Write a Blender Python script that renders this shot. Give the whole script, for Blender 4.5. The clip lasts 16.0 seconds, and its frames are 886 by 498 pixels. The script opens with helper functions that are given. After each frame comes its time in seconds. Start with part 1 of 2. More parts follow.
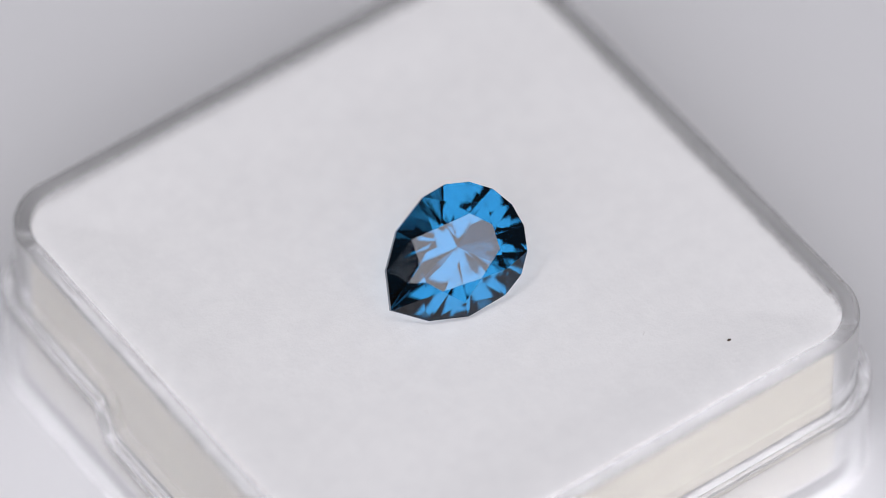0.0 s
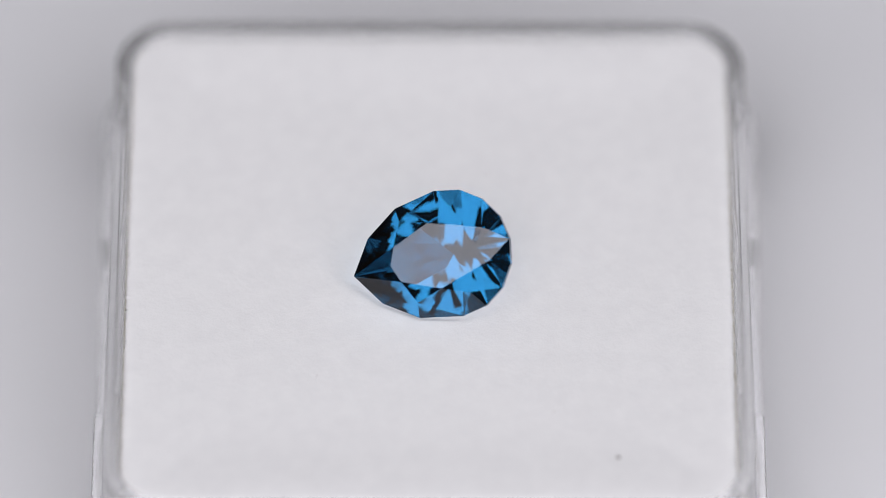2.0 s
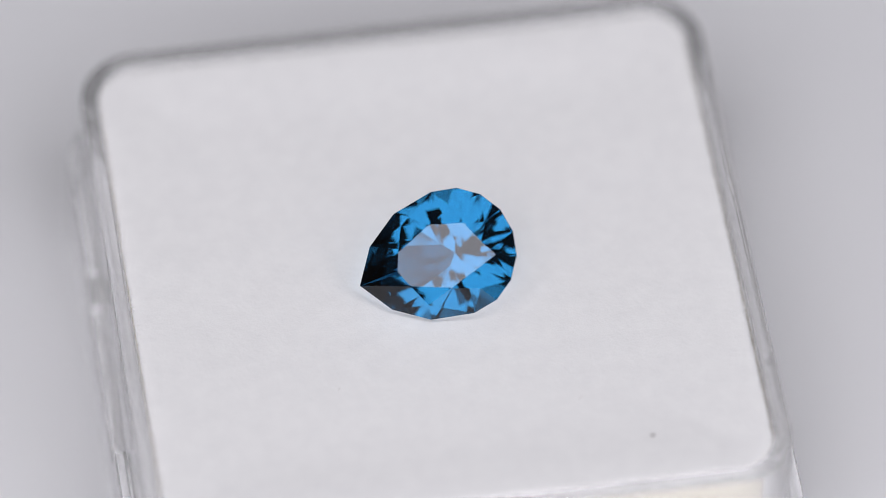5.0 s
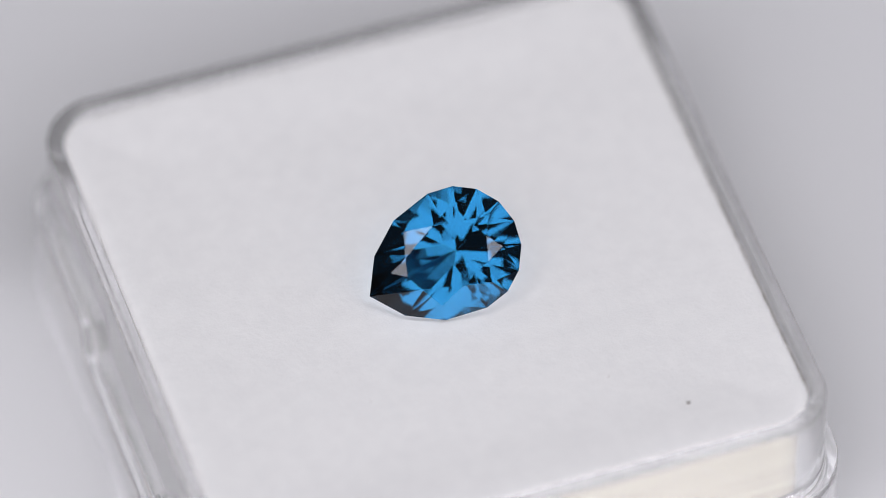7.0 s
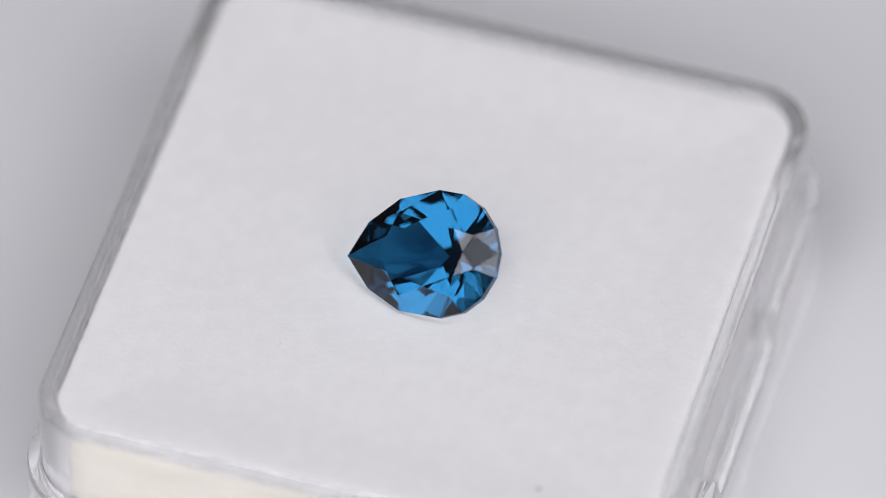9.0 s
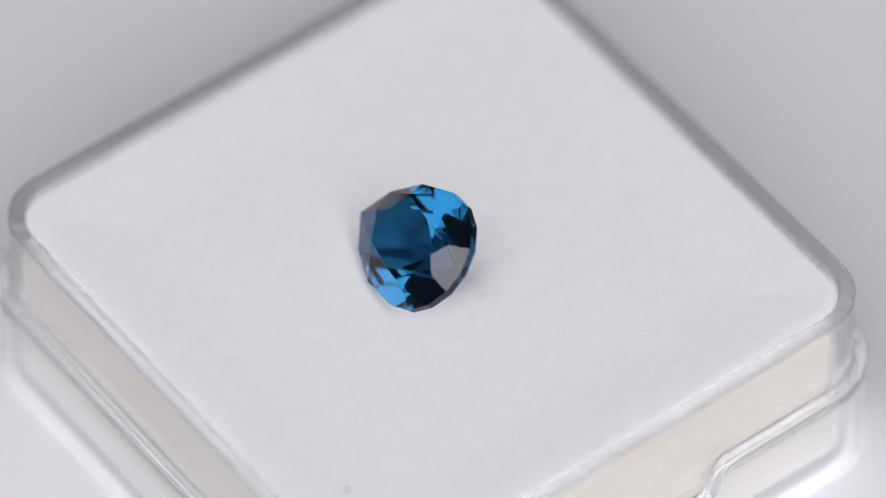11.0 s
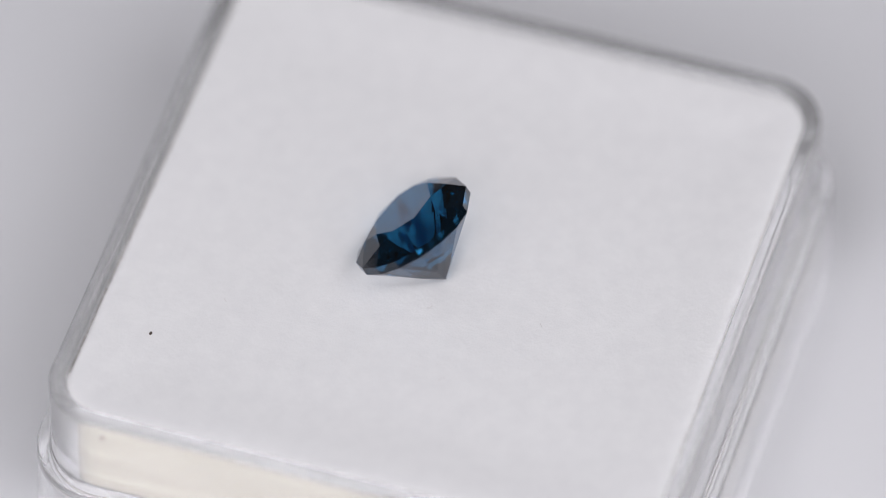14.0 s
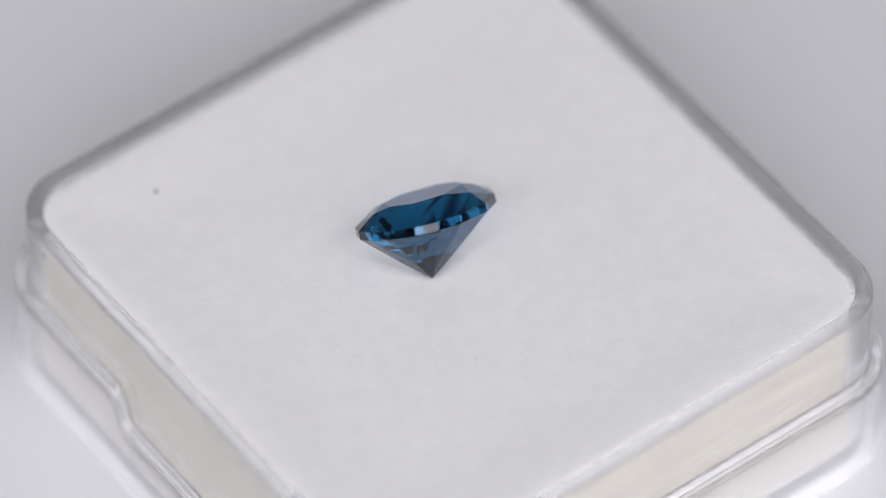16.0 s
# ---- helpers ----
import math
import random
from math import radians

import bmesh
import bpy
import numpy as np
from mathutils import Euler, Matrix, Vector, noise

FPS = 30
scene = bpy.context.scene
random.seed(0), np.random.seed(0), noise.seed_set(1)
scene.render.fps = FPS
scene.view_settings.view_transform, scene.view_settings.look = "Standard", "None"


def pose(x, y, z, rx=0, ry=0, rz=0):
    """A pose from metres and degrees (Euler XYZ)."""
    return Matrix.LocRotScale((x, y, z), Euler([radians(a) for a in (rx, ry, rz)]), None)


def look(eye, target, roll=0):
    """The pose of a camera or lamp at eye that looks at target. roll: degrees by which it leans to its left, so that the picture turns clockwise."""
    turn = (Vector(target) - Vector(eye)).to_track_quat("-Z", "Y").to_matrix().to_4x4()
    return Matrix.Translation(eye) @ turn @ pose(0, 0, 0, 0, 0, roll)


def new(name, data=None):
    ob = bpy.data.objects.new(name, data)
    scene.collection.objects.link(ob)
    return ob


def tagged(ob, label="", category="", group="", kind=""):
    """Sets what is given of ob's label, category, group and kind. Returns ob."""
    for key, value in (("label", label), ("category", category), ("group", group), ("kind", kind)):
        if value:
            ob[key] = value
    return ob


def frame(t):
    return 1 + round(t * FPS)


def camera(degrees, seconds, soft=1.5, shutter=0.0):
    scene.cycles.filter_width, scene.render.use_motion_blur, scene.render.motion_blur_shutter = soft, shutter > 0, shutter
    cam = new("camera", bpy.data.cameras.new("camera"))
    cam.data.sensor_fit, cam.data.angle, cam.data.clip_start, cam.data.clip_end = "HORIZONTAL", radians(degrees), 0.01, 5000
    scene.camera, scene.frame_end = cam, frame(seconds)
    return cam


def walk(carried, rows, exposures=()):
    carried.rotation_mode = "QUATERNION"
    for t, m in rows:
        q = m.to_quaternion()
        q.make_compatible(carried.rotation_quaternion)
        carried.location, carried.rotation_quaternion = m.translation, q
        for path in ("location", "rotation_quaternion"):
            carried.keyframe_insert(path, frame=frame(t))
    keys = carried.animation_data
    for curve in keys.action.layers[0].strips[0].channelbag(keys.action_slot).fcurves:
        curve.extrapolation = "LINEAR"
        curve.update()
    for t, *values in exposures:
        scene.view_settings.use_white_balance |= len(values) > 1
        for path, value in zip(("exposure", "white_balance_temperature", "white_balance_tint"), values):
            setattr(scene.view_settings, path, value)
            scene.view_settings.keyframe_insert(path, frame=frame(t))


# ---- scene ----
MM = 0.001

# ---- camera: a long macro lens, standing still ----
cam = camera(6.3326, 16.0, soft=0.75)
cam.data.dof.use_dof = True
cam.data.dof.focus_distance = 0.3976
cam.data.dof.aperture_fstop = 13.5
EYE = (0.000091, -0.256198, 0.316775)
AIM = (0.000091, 0.000490, 0.010)
walk(cam, [(0.0, look(EYE, AIM, 0.125)), (16.0, look(EYE, AIM, 0.125))], [(0.0, 0.0), (13.0, 0.0), (14.0, -0.03), (14.5, -0.08), (16.0, -0.08)])

# ---- light: a dim room and one broad diffuser round the lens, lit in six fields ----
world = bpy.data.worlds.new("studio")
scene.world = world
world.use_nodes = True
back = world.node_tree.nodes["Background"]
back.inputs["Color"].default_value = (0.93, 0.95, 1.0, 1)
back.inputs["Strength"].default_value = 0.045

DIFFUSER = look((0.0, -0.3534, 0.4331), (0.0, 0.0, 0.0115), -3.0)
REACH = 0.55       # from the gem to the diffuser
GLOW = 3.97        # radiance of the diffuser


def diffuser_field(left, right, low, high):
    """One lit field of the diffuser; its edges are slopes seen from the gem."""
    data = bpy.data.lights.new("diffuser_lamp", "AREA")
    data.shape, data.size, data.size_y = "RECTANGLE", (right - left) * REACH, (high - low) * REACH
    data.energy = GLOW * math.pi * data.size * data.size_y
    data.color = (1.0, 0.982, 1.04)
    ob = new("diffuser_lamp", data)
    ob.matrix_world = DIFFUSER @ Matrix.Translation((0.5 * (left + right) * REACH, 0.5 * (low + high) * REACH, 0))
    return ob


diffuser_field(-0.81, -0.085, -0.15, 0.05)
diffuser_field(-0.65, -0.085, 0.05, 0.48)
diffuser_field(0.155, 0.89, -0.15, 0.06)
diffuser_field(0.308, 0.89, 0.06, 0.48)
diffuser_field(-0.085, 0.308, 0.215, 0.48)
diffuser_field(-0.81, 0.89, -0.385, -0.15)


# ---- materials ----
def nodes_of(name):
    m = bpy.data.materials.new(name)
    m.use_nodes = True
    t = m.node_tree
    return m, t, t.nodes["Principled BSDF"]


def noise_tex(t, scale, detail=4.0, rough=0.55, coord="Object"):
    c = t.nodes.new("ShaderNodeTexCoord")
    n = t.nodes.new("ShaderNodeTexNoise")
    n.inputs["Scale"].default_value, n.inputs["Detail"].default_value = scale, detail
    n.inputs["Roughness"].default_value = rough
    t.links.new(c.outputs[coord], n.inputs["Vector"])
    return n


def ramp(t, source, stops):
    r = t.nodes.new("ShaderNodeValToRGB")
    r.color_ramp.elements[0].position, r.color_ramp.elements[0].color = stops[0][0], (*stops[0][1], 1)
    r.color_ramp.elements[1].position, r.color_ramp.elements[1].color = stops[1][0], (*stops[1][1], 1)
    t.links.new(source, r.inputs["Fac"])
    return r


def bumped(t, p, heights, strength, distance):
    b = t.nodes.new("ShaderNodeBump")
    b.inputs["Strength"].default_value, b.inputs["Distance"].default_value = strength, distance
    t.links.new(heights, b.inputs["Height"])
    t.links.new(b.outputs["Normal"], p.inputs["Normal"])


def cloth_like(name, low, high, big, small, strength, distance, rough=0.9, layers=1.0):
    """A matt surface with broad tone drift and a fine relief; layers above 1 squeeze the drift into level streaks."""
    m, t, p = nodes_of(name)
    n1, n2 = noise_tex(t, big, 3), noise_tex(t, small, 6, 0.65)
    if layers != 1.0:
        squeeze = t.nodes.new("ShaderNodeMapping")
        squeeze.inputs["Scale"].default_value = (1.0, 1.0, layers)
        source = n1.inputs["Vector"].links[0].from_socket
        t.links.new(source, squeeze.inputs["Vector"])
        t.links.new(squeeze.outputs["Vector"], n1.inputs["Vector"])
    r = ramp(t, n1.outputs["Fac"], [(0.3, low), (0.7, high)])
    t.links.new(r.outputs["Color"], p.inputs["Base Color"])
    p.inputs["Roughness"].default_value = rough
    bumped(t, p, n2.outputs["Fac"], strength, distance)
    return m


MAT_TABLE = cloth_like("table_paper", (0.695, 0.695, 0.71), (0.72, 0.72, 0.73), 14, 900, 0.15, 0.0001, 0.7)
MAT_DESK = cloth_like("grey_desk", (0.10, 0.10, 0.105), (0.13, 0.13, 0.135), 30, 900, 0.15, 0.0002, 0.6)
MAT_PAD = cloth_like("white_pad", (0.777, 0.773, 0.772), (0.814, 0.810, 0.806), 1100, 4200, 0.40, 0.00008)
MAT_CORE = cloth_like("cream_foam", (0.485, 0.447, 0.350), (0.605, 0.565, 0.460), 130, 2600, 0.35, 0.0001, layers=9.0)
MAT_DIRT = cloth_like("brown_speck", (0.05, 0.035, 0.03), (0.11, 0.08, 0.06), 4000, 9000, 0.3, 0.00005)
MAT_FIBRE = cloth_like("pale_fibre", (0.60, 0.58, 0.57), (0.72, 0.70, 0.69), 2000, 9000, 0.1, 0.00002)

MAT_CLEAR, tree_, p_ = nodes_of("clear_plastic")
p_.inputs["Base Color"].default_value = (0.985, 0.985, 0.99, 1)
p_.inputs["Transmission Weight"].default_value = 0.82
p_.inputs["IOR"].default_value = 1.49
wear = noise_tex(tree_, 500, 5)
wear_ramp = ramp(tree_, wear.outputs["Fac"], [(0.35, (0.04, 0.04, 0.04)), (0.8, (0.14, 0.14, 0.14))])
tree_.links.new(wear_ramp.outputs["Color"], p_.inputs["Roughness"])
bumped(tree_, p_, noise_tex(tree_, 110, 2).outputs["Fac"], 0.08, 0.0002)

# a tinted stone: refraction and mirror, shared out by Fresnel; each inner mirroring deepens the tint
MAT_GEM, tree_, p_ = nodes_of("blue_gem")
tree_.nodes.remove(p_)
bend, shine = tree_.nodes.new("ShaderNodeBsdfRefraction"), tree_.nodes.new("ShaderNodeBsdfGlossy")
share, blend = tree_.nodes.new("ShaderNodeFresnel"), tree_.nodes.new("ShaderNodeMixShader")
bend.inputs["Color"].default_value = (0.116, 0.342, 0.478, 1)
bend.inputs["Roughness"].default_value = shine.inputs["Roughness"].default_value = 0.0
shine.inputs["Color"].default_value = (0.86, 0.855, 0.89, 1)
bend.inputs["IOR"].default_value = share.inputs["IOR"].default_value = 1.634
tree_.links.new(share.outputs["Fac"], blend.inputs["Fac"])
tree_.links.new(bend.outputs["BSDF"], blend.inputs[1])
tree_.links.new(shine.outputs["BSDF"], blend.inputs[2])
tree_.links.new(blend.outputs["Shader"], tree_.nodes["Material Output"].inputs["Surface"])


# ---- mesh helpers ----
def mesh_of(name, bm, material, smooth=False):
    me = bpy.data.meshes.new(name)
    if not any(e.is_boundary for e in bm.edges):
        bmesh.ops.recalc_face_normals(bm, faces=bm.faces)
    bm.to_mesh(me)
    bm.free()
    me.materials.append(material)
    if smooth:
        for f in me.polygons:
            f.use_smooth = True
    return me


def part(name, bm, material, parent, label="", smooth=False):
    ob = new(name, mesh_of(name, bm, material, smooth))
    ob.parent = parent
    return tagged(ob, label)


def rounded_square(half, radius, z, per_side=64, per_corner=15):
    """Points of a rounded square, counter-clockwise, in millimetres."""
    pts = []
    flat = half - radius
    for k, (cx, cy) in enumerate(((1, -1), (1, 1), (-1, 1), (-1, -1))):
        for i in range(per_corner):
            a = math.radians(-90 + 90 * k + 90 * i / (per_corner - 1))
            pts.append((cx * flat + radius * math.cos(a), cy * flat + radius * math.sin(a), z))
        nx, ny = ((1, 1), (-1, 1), (-1, -1), (1, -1))[k]
        a = math.radians(90 * k)
        sx, sy = cx * flat + radius * math.cos(a), cy * flat + radius * math.sin(a)
        ex, ey = nx * flat + radius * math.cos(a), ny * flat + radius * math.sin(a)
        for i in range(1, per_side):
            u = i / per_side
            pts.append((sx + (ex - sx) * u, sy + (ey - sy) * u, z))
    return pts


def skin(loops, cap_first=True, cap_last=True):
    """A bmesh skinned over loops of equal count (millimetres)."""
    bm = bmesh.new()
    rows = [[bm.verts.new((x * MM, y * MM, z * MM)) for x, y, z in loop] for loop in loops]
    for a, b in zip(rows, rows[1:]):
        n = len(a)
        for i in range(n):
            bm.faces.new((a[i], a[(i + 1) % n], b[(i + 1) % n], b[i]))
    if cap_first:
        bm.faces.new(rows[0][::-1])
    if cap_last:
        bm.faces.new(rows[-1])
    return bm


# ---- setting ----
FLOOR = -1.3       # underside of the box, in millimetres
STAND = FLOOR - 0.02
DECK = 0.016      # height of the stand over the desk


def ground():
    bm = bmesh.new()
    bmesh.ops.create_cube(bm, size=1.0)
    bmesh.ops.scale(bm, vec=(2.4, 1.8, 0.03), verts=bm.verts)
    bmesh.ops.translate(bm, vec=(0, 0.1, -0.015 - DECK), verts=bm.verts)
    bmesh.ops.bevel(bm, geom=bm.edges[:], offset=0.003, segments=2, affect="EDGES")
    ob = new("ground", mesh_of("ground", bm, MAT_DESK))
    return tagged(ob, "dark grey desk top under the turntable", "desk", kind="structure")


def disc(bm, profile, count=96):
    """A turned solid from rows of radius and height, in millimetres."""
    rows = []
    for r, z in profile:
        rows.append([bm.verts.new((r * MM * math.cos(a), r * MM * math.sin(a), z * MM)) for a in (2 * math.pi * i / count for i in range(count))])
    for p, q in zip(rows, rows[1:]):
        for i in range(count):
            bm.faces.new((p[i], p[(i + 1) % count], q[(i + 1) % count], q[i]))
    bm.faces.new(rows[0])
    bm.faces.new(rows[-1])


def turntable():
    table = new("turntable")
    tagged(table, "round matt white turntable carrying the box", "turntable")
    bm = bmesh.new()
    disc(bm, [(46, -16), (48, -15.5), (48.5, -14), (48.5, -8), (48, -7), (46, -6.6)])
    part("base", bm, MAT_TABLE, table)
    bm = bmesh.new()
    disc(bm, [(50, STAND - 5.0), (54.5, STAND - 4.3), (55, STAND - 3.8), (55, STAND - 0.7), (54.8, STAND - 0.3), (54.3, STAND), (53, STAND)])
    part("top", bm, MAT_TABLE, table, "pale grey-white fixed top")
    bm = bmesh.new()
    disc(bm, [(14.6, STAND - 1.0), (15.0, STAND - 0.8), (15.0, FLOOR - 0.06), (14.9, FLOOR), (14.6, FLOOR)])
    return table, part("platter", bm, MAT_TABLE, table, "small white turning platter under the box")


# ---- the display box ----
BOX_X, BOX_Y = -0.59, -0.25      # middle of the box off the turning axis
RIM, LEDGE, DROP = 10.0, 5.1, 2.1


def ledge_drop(x, y, z):
    """The ledge sinks along the middle of two opposite sides."""
    if abs(x) < 14.5:
        return z
    u = min(1.0, max(0.0, (5.9 - abs(y)) / 1.0))
    return z - DROP * u * u * (3 - 2 * u)


def display_box():
    """A clear cup with a hollow skirt: the skirt hangs from the ledge round the cup."""
    box = new("display_box")
    tagged(box, "clear plastic gem box base filled with white foam", "box")
    f, under = FLOOR, LEDGE - 1.0
    loops = []

    def run(rows, sinking=False):
        for half, rad, z in rows:
            loop = rounded_square(half, rad, z)
            loops.append([(x, y, ledge_drop(x, y, q)) for x, y, q in loop] if sinking else loop)

    # underside of the cup, the gap behind the skirt, and the skirt's foot
    run([(14.0, 2.4, f + 0.5), (15.7, 2.75, f + 0.5), (15.86, 2.90, f + 0.56), (15.90, 2.93, f + 0.7), (15.90, 2.93, f + 1.0)])
    run([(15.92, 2.95, under - 0.25), (15.93, 2.96, under - 0.08), (15.98, 3.0, under), (16.08, 3.1, under), (16.14, 3.15, under - 0.08), (16.15, 3.16, under - 0.25)], True)
    run([(16.36, 3.36, f + 0.3), (16.36, 3.36, f + 0.1), (16.40, 3.40, f), (16.70, 3.7, f), (16.80, 3.80, f + 0.04), (16.84, 3.84, f + 0.12), (16.85, 3.85, f + 0.4)])
    # outer face
    run([(16.74, 3.74, LEDGE - 0.40)], True)
    skirt = part("skirt", skin(loops, cap_last=False), MAT_CLEAR, box, "clear hollow lower skirt", smooth=True)
    loops[:] = loops[-1:]
    run([(16.74, 3.74, LEDGE - 0.16), (16.71, 3.71, LEDGE - 0.05), (16.63, 3.63, LEDGE), (16.15, 3.16, LEDGE),
         (16.07, 3.09, LEDGE + 0.03), (16.03, 3.05, LEDGE + 0.10), (16.03, 3.05, LEDGE + 0.25)], True)
    part("ledge", skin(loops, cap_first=False, cap_last=False), MAT_CLEAR, box, "clear stepped ledge that sinks along two sides", smooth=True)
    last = loops[-1]
    loops = [last]
    for half, rad, z in ((15.99, 3.0, RIM - 0.35), (15.98, 3.0, RIM - 0.14), (15.95, 2.97, RIM - 0.04), (15.87, 2.90, RIM), (15.28, 2.42, RIM),
                         (15.19, 2.35, RIM - 0.04), (15.15, 2.31, RIM - 0.14), (15.14, 2.3, RIM - 0.40), (15.12, 2.3, f + 1.6), (15.11, 2.3, f + 1.4), (15.0, 2.2, f + 1.25), (14.6, 2.0, f + 1.2)):
        loops.append(rounded_square(half, rad, z))
    wall = part("upper_wall", skin(loops, cap_first=False), MAT_CLEAR, box, "clear upright wall with a rounded rim", smooth=True)
    skirt.visible_shadow = wall.visible_shadow = False
    return box


def pad_lift(x, y):
    """The squeezed-in pad climbs a little towards the wall."""
    u = min(1.0, max(0.0, (max(abs(x), abs(y)) - 10.5) / 4.2))
    return 0.18 * u * u * (3 - 2 * u)


def foam_pad():
    pad = new("foam_pad")
    tagged(pad, "white foam pad filling the clear box", "foam pad")
    top = RIM - 0.6
    core = [rounded_square(14.95, 2.2, FLOOR + 1.22), rounded_square(15.0, 2.2, FLOOR + 1.5), rounded_square(15.05, 2.2, top + 0.05), rounded_square(14.6, 2.0, top + 0.03), rounded_square(14.0, 1.8, top - 0.35)]
    part("core", skin(core), MAT_CORE, pad, "cream cut foam side")
    # the soft upper layer, faintly uneven, with a worn edge
    rng = random.Random(4)
    layer = [rounded_square(14.2, 1.8, top - 0.3), rounded_square(14.7, 1.9, top + 0.05), rounded_square(14.98, 1.95, top + 0.055)]
    for half, rad, z, wear in ((15.06, 2.0, top - 0.10, 0.03), (15.01, 1.95, top - 0.05, 0.06), (14.88, 1.9, top - 0.015, 0.07), (14.6, 1.8, top, 0.03)):
        layer.append([(x + rng.uniform(-wear, wear * 0.5), y + rng.uniform(-wear, wear * 0.5), z + pad_lift(x, y)) for x, y, _ in rounded_square(half, rad, z)])
    for k in range(1, 19):
        s = 14.3 * (1 - (k - 1) / 19)
        layer.append([(x, y, top + pad_lift(x, y) + 0.02 * noise.noise(Vector((x * 0.25, y * 0.25, 1.0))) - 0.2 * math.exp(-((x - 1.28) ** 2 + (y - 0.7) ** 2) / 1.5))
                      for x, y, _ in rounded_square(s, min(1.7, s * 0.5), top)])
    part("top_layer", skin(layer), MAT_PAD, pad, "white soft top layer", smooth=True)
    # loose fibres along the worn edge
    bm = bmesh.new()
    ring = rounded_square(14.97, 1.9, top + 0.16, 60, 14)
    for _ in range(14000):
        i = rng.randrange(len(ring))
        x, y, z = ring[i]
        u = rng.random()
        x2, y2, _z = ring[(i + 1) % len(ring)]
        x, y = x + (x2 - x) * u, y + (y2 - y) * u
        out = Vector((x, y, 0)).normalized()
        foot = Vector((x, y, z - rng.uniform(-0.01, 0.08))) - out * rng.uniform(-0.05, 0.22)
        way = Vector((out.x + rng.uniform(-0.9, 0.9), out.y + rng.uniform(-0.9, 0.9), rng.uniform(-0.3, 0.5))).normalized()
        tip = foot + way * rng.uniform(0.08, 0.30)
        side = way.cross(Vector((0, 0, 1))).normalized() * 0.017
        lift = way.cross(side).normalized() * 0.017
        base = [bm.verts.new(p * MM) for p in (foot + side, foot - side, foot + lift)]
        end = bm.verts.new(tip * MM)
        for a, b in ((0, 1), (1, 2), (2, 0)):
            bm.faces.new((base[a], base[b], end))
    tagged(part("edge_fuzz", bm, MAT_PAD, pad, "loose white fibres along the edge"), kind="stuff")
    return pad


# ---- the gem ----
# one half of the girdle, from the point to the round end; the other half mirrors it
GIRDLE = [(4.73, 0.0), (3.61, 1.66), (1.94, 2.79), (-0.18, 3.19), (-1.45, 2.95), (-2.44, 2.27), (-3.13, 1.21), (-3.36, 0.0)]
GIRDLE += [(x, -y) for x, y in GIRDLE[6:0:-1]]
CROWN, BELT, DEPTH = 0.902, 0.425, 3.305
# table corners, each over the girdle corner of the main facet that runs down from it
TABLE = [(0, 2.62, 0.0), (1, 2.27, 0.88), (3, 0.36, 1.66), (5, -1.30, 1.16), (7, -1.80, 0.0)]
TABLE += [(14 - k, x, -y) for k, x, y in TABLE[3:0:-1]]
STAR_SPOTS = [(3.26, 0.50), (1.75, 2.07), (-0.80, 2.25), (-2.26, 0.85)]
STAR_SPOTS += [(x, -y) for x, y in STAR_SPOTS[::-1]]
BREAKS = (0.297, 0.233, 0.19, 0.41)     # how far out from the culet the pavilion mains meet, from the point to the round end


def main_plane(a, b, foot):
    """The facet plane through a and b that runs level along the girdle at the foot: its normal and offset."""
    n = len(GIRDLE)
    along = Vector(GIRDLE[(foot + 1) % n]) - Vector(GIRDLE[foot - 1])
    normal = Vector((along.x, along.y, 0)).cross(b - a).normalized()
    return normal, normal.dot(a)


def crease(p, q):
    """A point of the line in which two planes meet, and the line's direction."""
    way = p[0].cross(q[0]).normalized()
    m = Matrix((p[0], q[0], way))
    return m.inverted() @ Vector((p[1], q[1], 0.0)), way


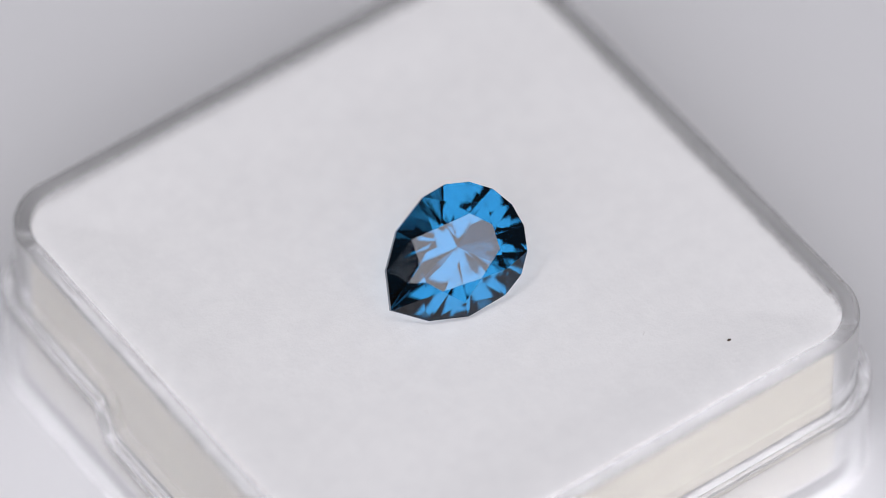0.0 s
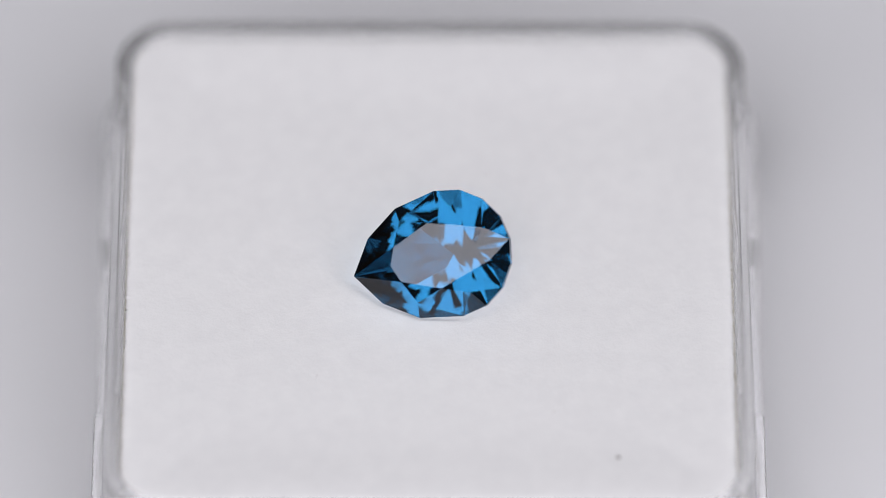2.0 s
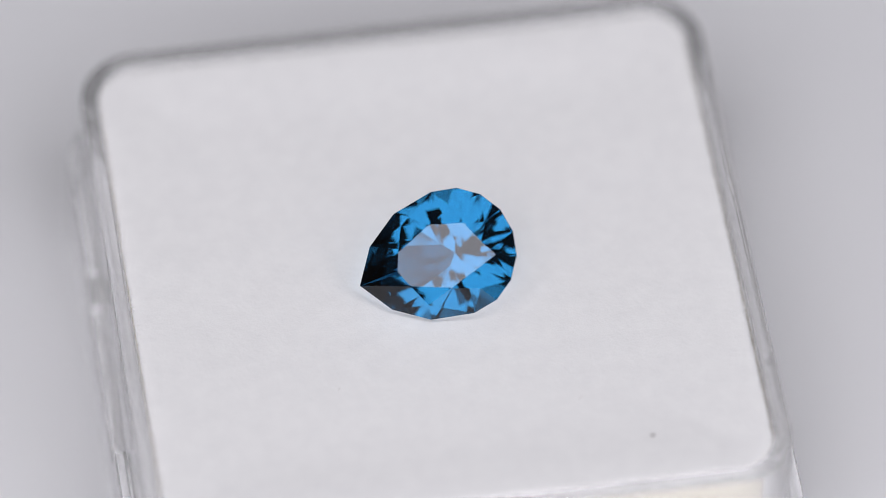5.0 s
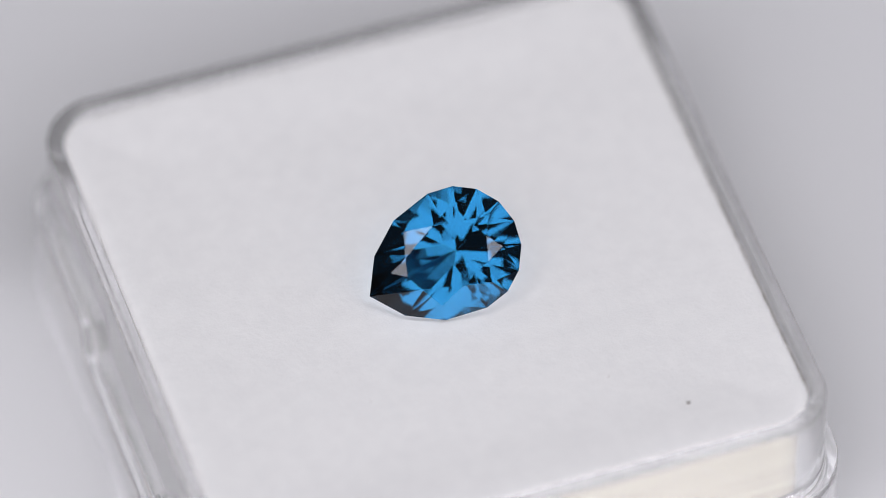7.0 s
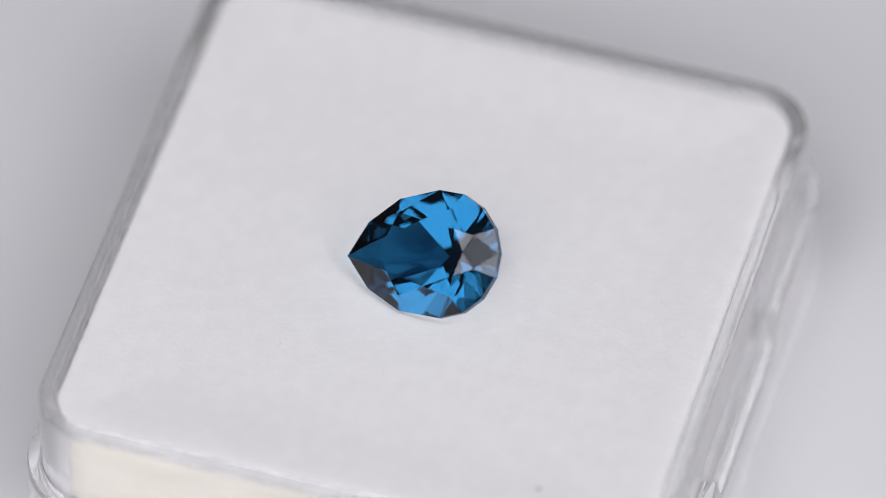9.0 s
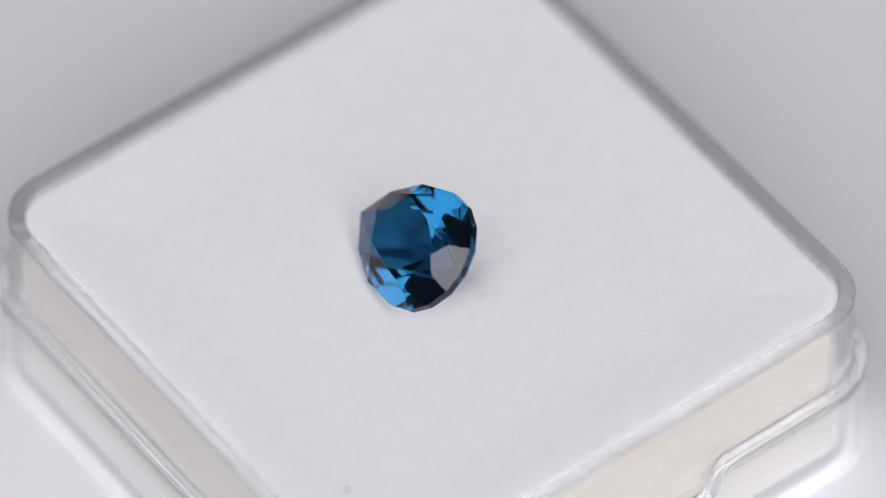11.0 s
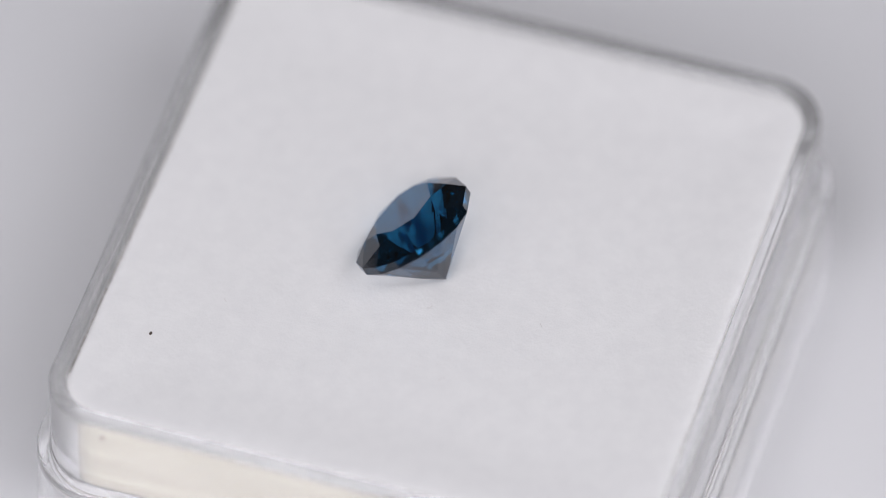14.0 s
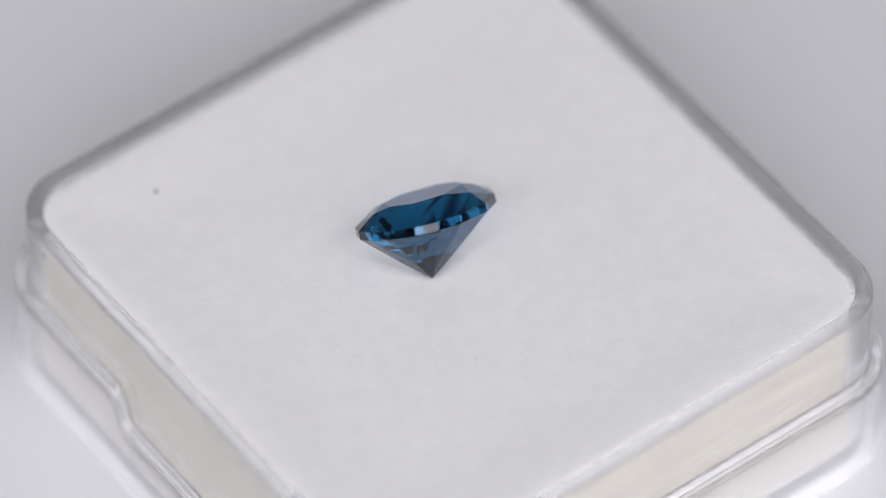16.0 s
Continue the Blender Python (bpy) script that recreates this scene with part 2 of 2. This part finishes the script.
def gemstone():
    n, m = len(GIRDLE), len(TABLE)
    up = [Vector((x, y, 0.0)) for x, y in GIRDLE]
    low = [Vector((x, y, -BELT)) for x, y in GIRDLE]
    culet = Vector((-0.13, 0.0, -DEPTH))
    corner = [Vector((x, y, CROWN)) for _, x, y in TABLE]
    feet = [k for k, _, _ in TABLE]
    over = [main_plane(corner[j], up[feet[j]], feet[j]) for j in range(m)]
    below = [main_plane(culet, low[feet[j]], feet[j]) for j in range(m)]
    star, under = [], []
    for j in range(m):
        k = (j + 1) % m
        # crown: the point of the crease between two mains over the star's spot
        p, way = crease(over[j], over[k])
        flat, spot = Vector((way.x, way.y)), Vector(STAR_SPOTS[j])
        star.append(p + way * ((spot - Vector((p.x, p.y))).dot(flat) / flat.length_squared))
        # pavilion: along the crease that leaves the culet
        p, way = crease(below[j], below[k])
        way = way if way.z > 0 else -way
        mid = 0.5 * (low[feet[j]] + low[feet[k]])
        reach = Vector((mid.x - culet.x, mid.y - culet.y)).length
        under.append(culet + way * (BREAKS[min(j, m - 1 - j)] * reach / Vector((way.x, way.y)).length))

    gem = new("gemstone")
    tagged(gem, "faceted deep blue pear-cut gem lying on the white pad", "gem")

    def facets(name, faces, label):
        bm, made = bmesh.new(), {}
        for face in faces:
            row = []
            for p in face:
                key = tuple(round(c, 6) for c in p)
                if key not in made:
                    made[key] = bm.verts.new(p * MM)
                row.append(made[key])
            f = bm.faces.new(row)
            f.normal_update()
            if f.normal.dot(f.calc_center_median() - Vector((0, 0, -0.5 * MM))) < 0:
                f.normal_flip()
        me = bpy.data.meshes.new(name)
        bm.to_mesh(me)
        bm.free()
        me.materials.append(MAT_GEM)
        ob = new(name, me)
        ob.parent = gem
        ob.visible_shadow = name in ("girdle", "pavilion")     # light falls through the clear stone to the pad
        tagged(ob, label)

    crown, pavilion, lower = [], [], []
    for j in range(m):
        k = (j + 1) % m
        crown.append((corner[j], corner[k], star[j]))
        crown.append((corner[j], star[j], up[feet[j]], star[j - 1]))
        pavilion.append((culet, under[j - 1], low[feet[j]], under[j]))
        i = feet[j]
        while i % n != feet[k]:
            a, b = i % n, (i + 1) % n
            crown.append((up[a], up[b], star[j]))
            lower.append((low[b], low[a], under[j]))
            i += 1
    facets("table_facet", [tuple(corner)], "flat polished table facet")
    facets("crown", crown, "polished crown of star, kite and girdle facets")
    facets("girdle", [(low[i], low[(i + 1) % n], up[(i + 1) % n], up[i]) for i in range(n)], "faceted upright girdle band")
    facets("lower_girdle", lower, "polished lower girdle facets")
    facets("pavilion", pavilion, "pointed pavilion of kite facets")
    return gem


GEM_POSE = Matrix((
    (-0.9537, 0.2248, -0.1999, 0.1691 * MM),
    (-0.0545, -0.7826, -0.6201, -1.5123 * MM),
    (-0.2958, -0.5805, 0.7586, (RIM + 1.9806) * MM),
    (0, 0, 0, 1)))


# ---- specks ----
def speck(label, place, size, seed):
    rng = random.Random(seed)
    bm = bmesh.new()
    bmesh.ops.create_icosphere(bm, subdivisions=1, radius=1.0)
    for v in bm.verts:
        v.co = Vector((v.co.x * size[0], v.co.y * size[1], v.co.z * size[2])) * rng.uniform(0.7, 1.2) * MM
    ob = new("dirt_speck", mesh_of("dirt_speck", bm, MAT_DIRT))
    tagged(ob, label, "speck", group="dirt specks")
    return ob, Matrix.Translation(Vector(place) * MM)


def fibre(label, place, length, turn, seed):
    """A curled hair-thin fibre lying on the pad."""
    rng = random.Random(seed)
    bm = bmesh.new()
    bend, rows = rng.uniform(-1.2, 1.2), []
    p, a = Vector((0, 0, 0.018)), math.radians(turn)
    for k in range(7):
        side = Vector((-math.sin(a), math.cos(a), 0)) * 0.012
        rows.append([bm.verts.new((p + q) * MM) for q in (side, Vector((0, 0, 0.014)), -side, Vector((0, 0, -0.014)))])
        p = p + Vector((math.cos(a), math.sin(a), 0)) * length / 6
        a += bend / 6
    for r, t in zip(rows, rows[1:]):
        for k in range(4):
            bm.faces.new((r[k], r[(k + 1) % 4], t[(k + 1) % 4], t[k]))
    bm.faces.new(rows[0])
    bm.faces.new(rows[-1])
    ob = new("fibre", mesh_of("fibre", bm, MAT_FIBRE))
    tagged(ob, label, "fibre", group="fibres on the pad")
    return ob, Matrix.Translation(Vector(place) * MM)


# ---- build ----
ground()
TURNTABLE, PLATTER = turntable()
BOX = display_box()
PAD = foam_pad()
GEM = gemstone()
BOX_POSE = Matrix.Translation((BOX_X * MM, BOX_Y * MM, 0))
RIDERS = [(PLATTER, Matrix.Identity(4)), (BOX, BOX_POSE), (PAD, BOX_POSE), (GEM, GEM_POSE)]
RIDERS.append(speck("dark brown speck of dirt on the white pad", (8.66, -12.37, RIM - 0.53), (0.13, 0.08, 0.07), 2))
RIDERS.append(speck("dark brown speck of dirt on the box wall", (15.43, -12.6, RIM - 0.9), (0.05, 0.11, 0.15), 3))
RIDERS.append(speck("small dark speck of dirt on the box wall", (-5.0, 15.76, RIM - 4.55), (0.05, 0.04, 0.05), 5))
for place, length, turn in (((2.95, 0.18), 0.35, 110), ((7.22, 2.15), 0.4, 160), ((2.19, 5.84), 0.3, 40), ((-6.2, -7.4), 0.3, 75), ((5.4, -9.6), 0.28, 20)):
    RIDERS.append(fibre("thin pale grey fibre lying on the white pad", (*place, RIM - 0.6 + 0.03), length, turn, int(turn)))

# turn of the box about the vertical axis, in degrees
TURNS = [(0.0, 36.0), (3.27, -22.7), (6.28, 31.6), (9.0, -16.6), (11.5, -61.7), (14.5, -116.6), (16.0, -143.0)]


def turn_at(t):
    return float(np.interp(t, [a for a, _ in TURNS], [b for _, b in TURNS]))


def motions():
    times = sorted({round(i * 0.1, 2) for i in range(161)} | {3.27, 6.28})
    for ob, seat in RIDERS:
        walk(ob, [(t, pose(0, 0, 0, 0, 0, turn_at(t)) @ seat) for t in times])


motions()
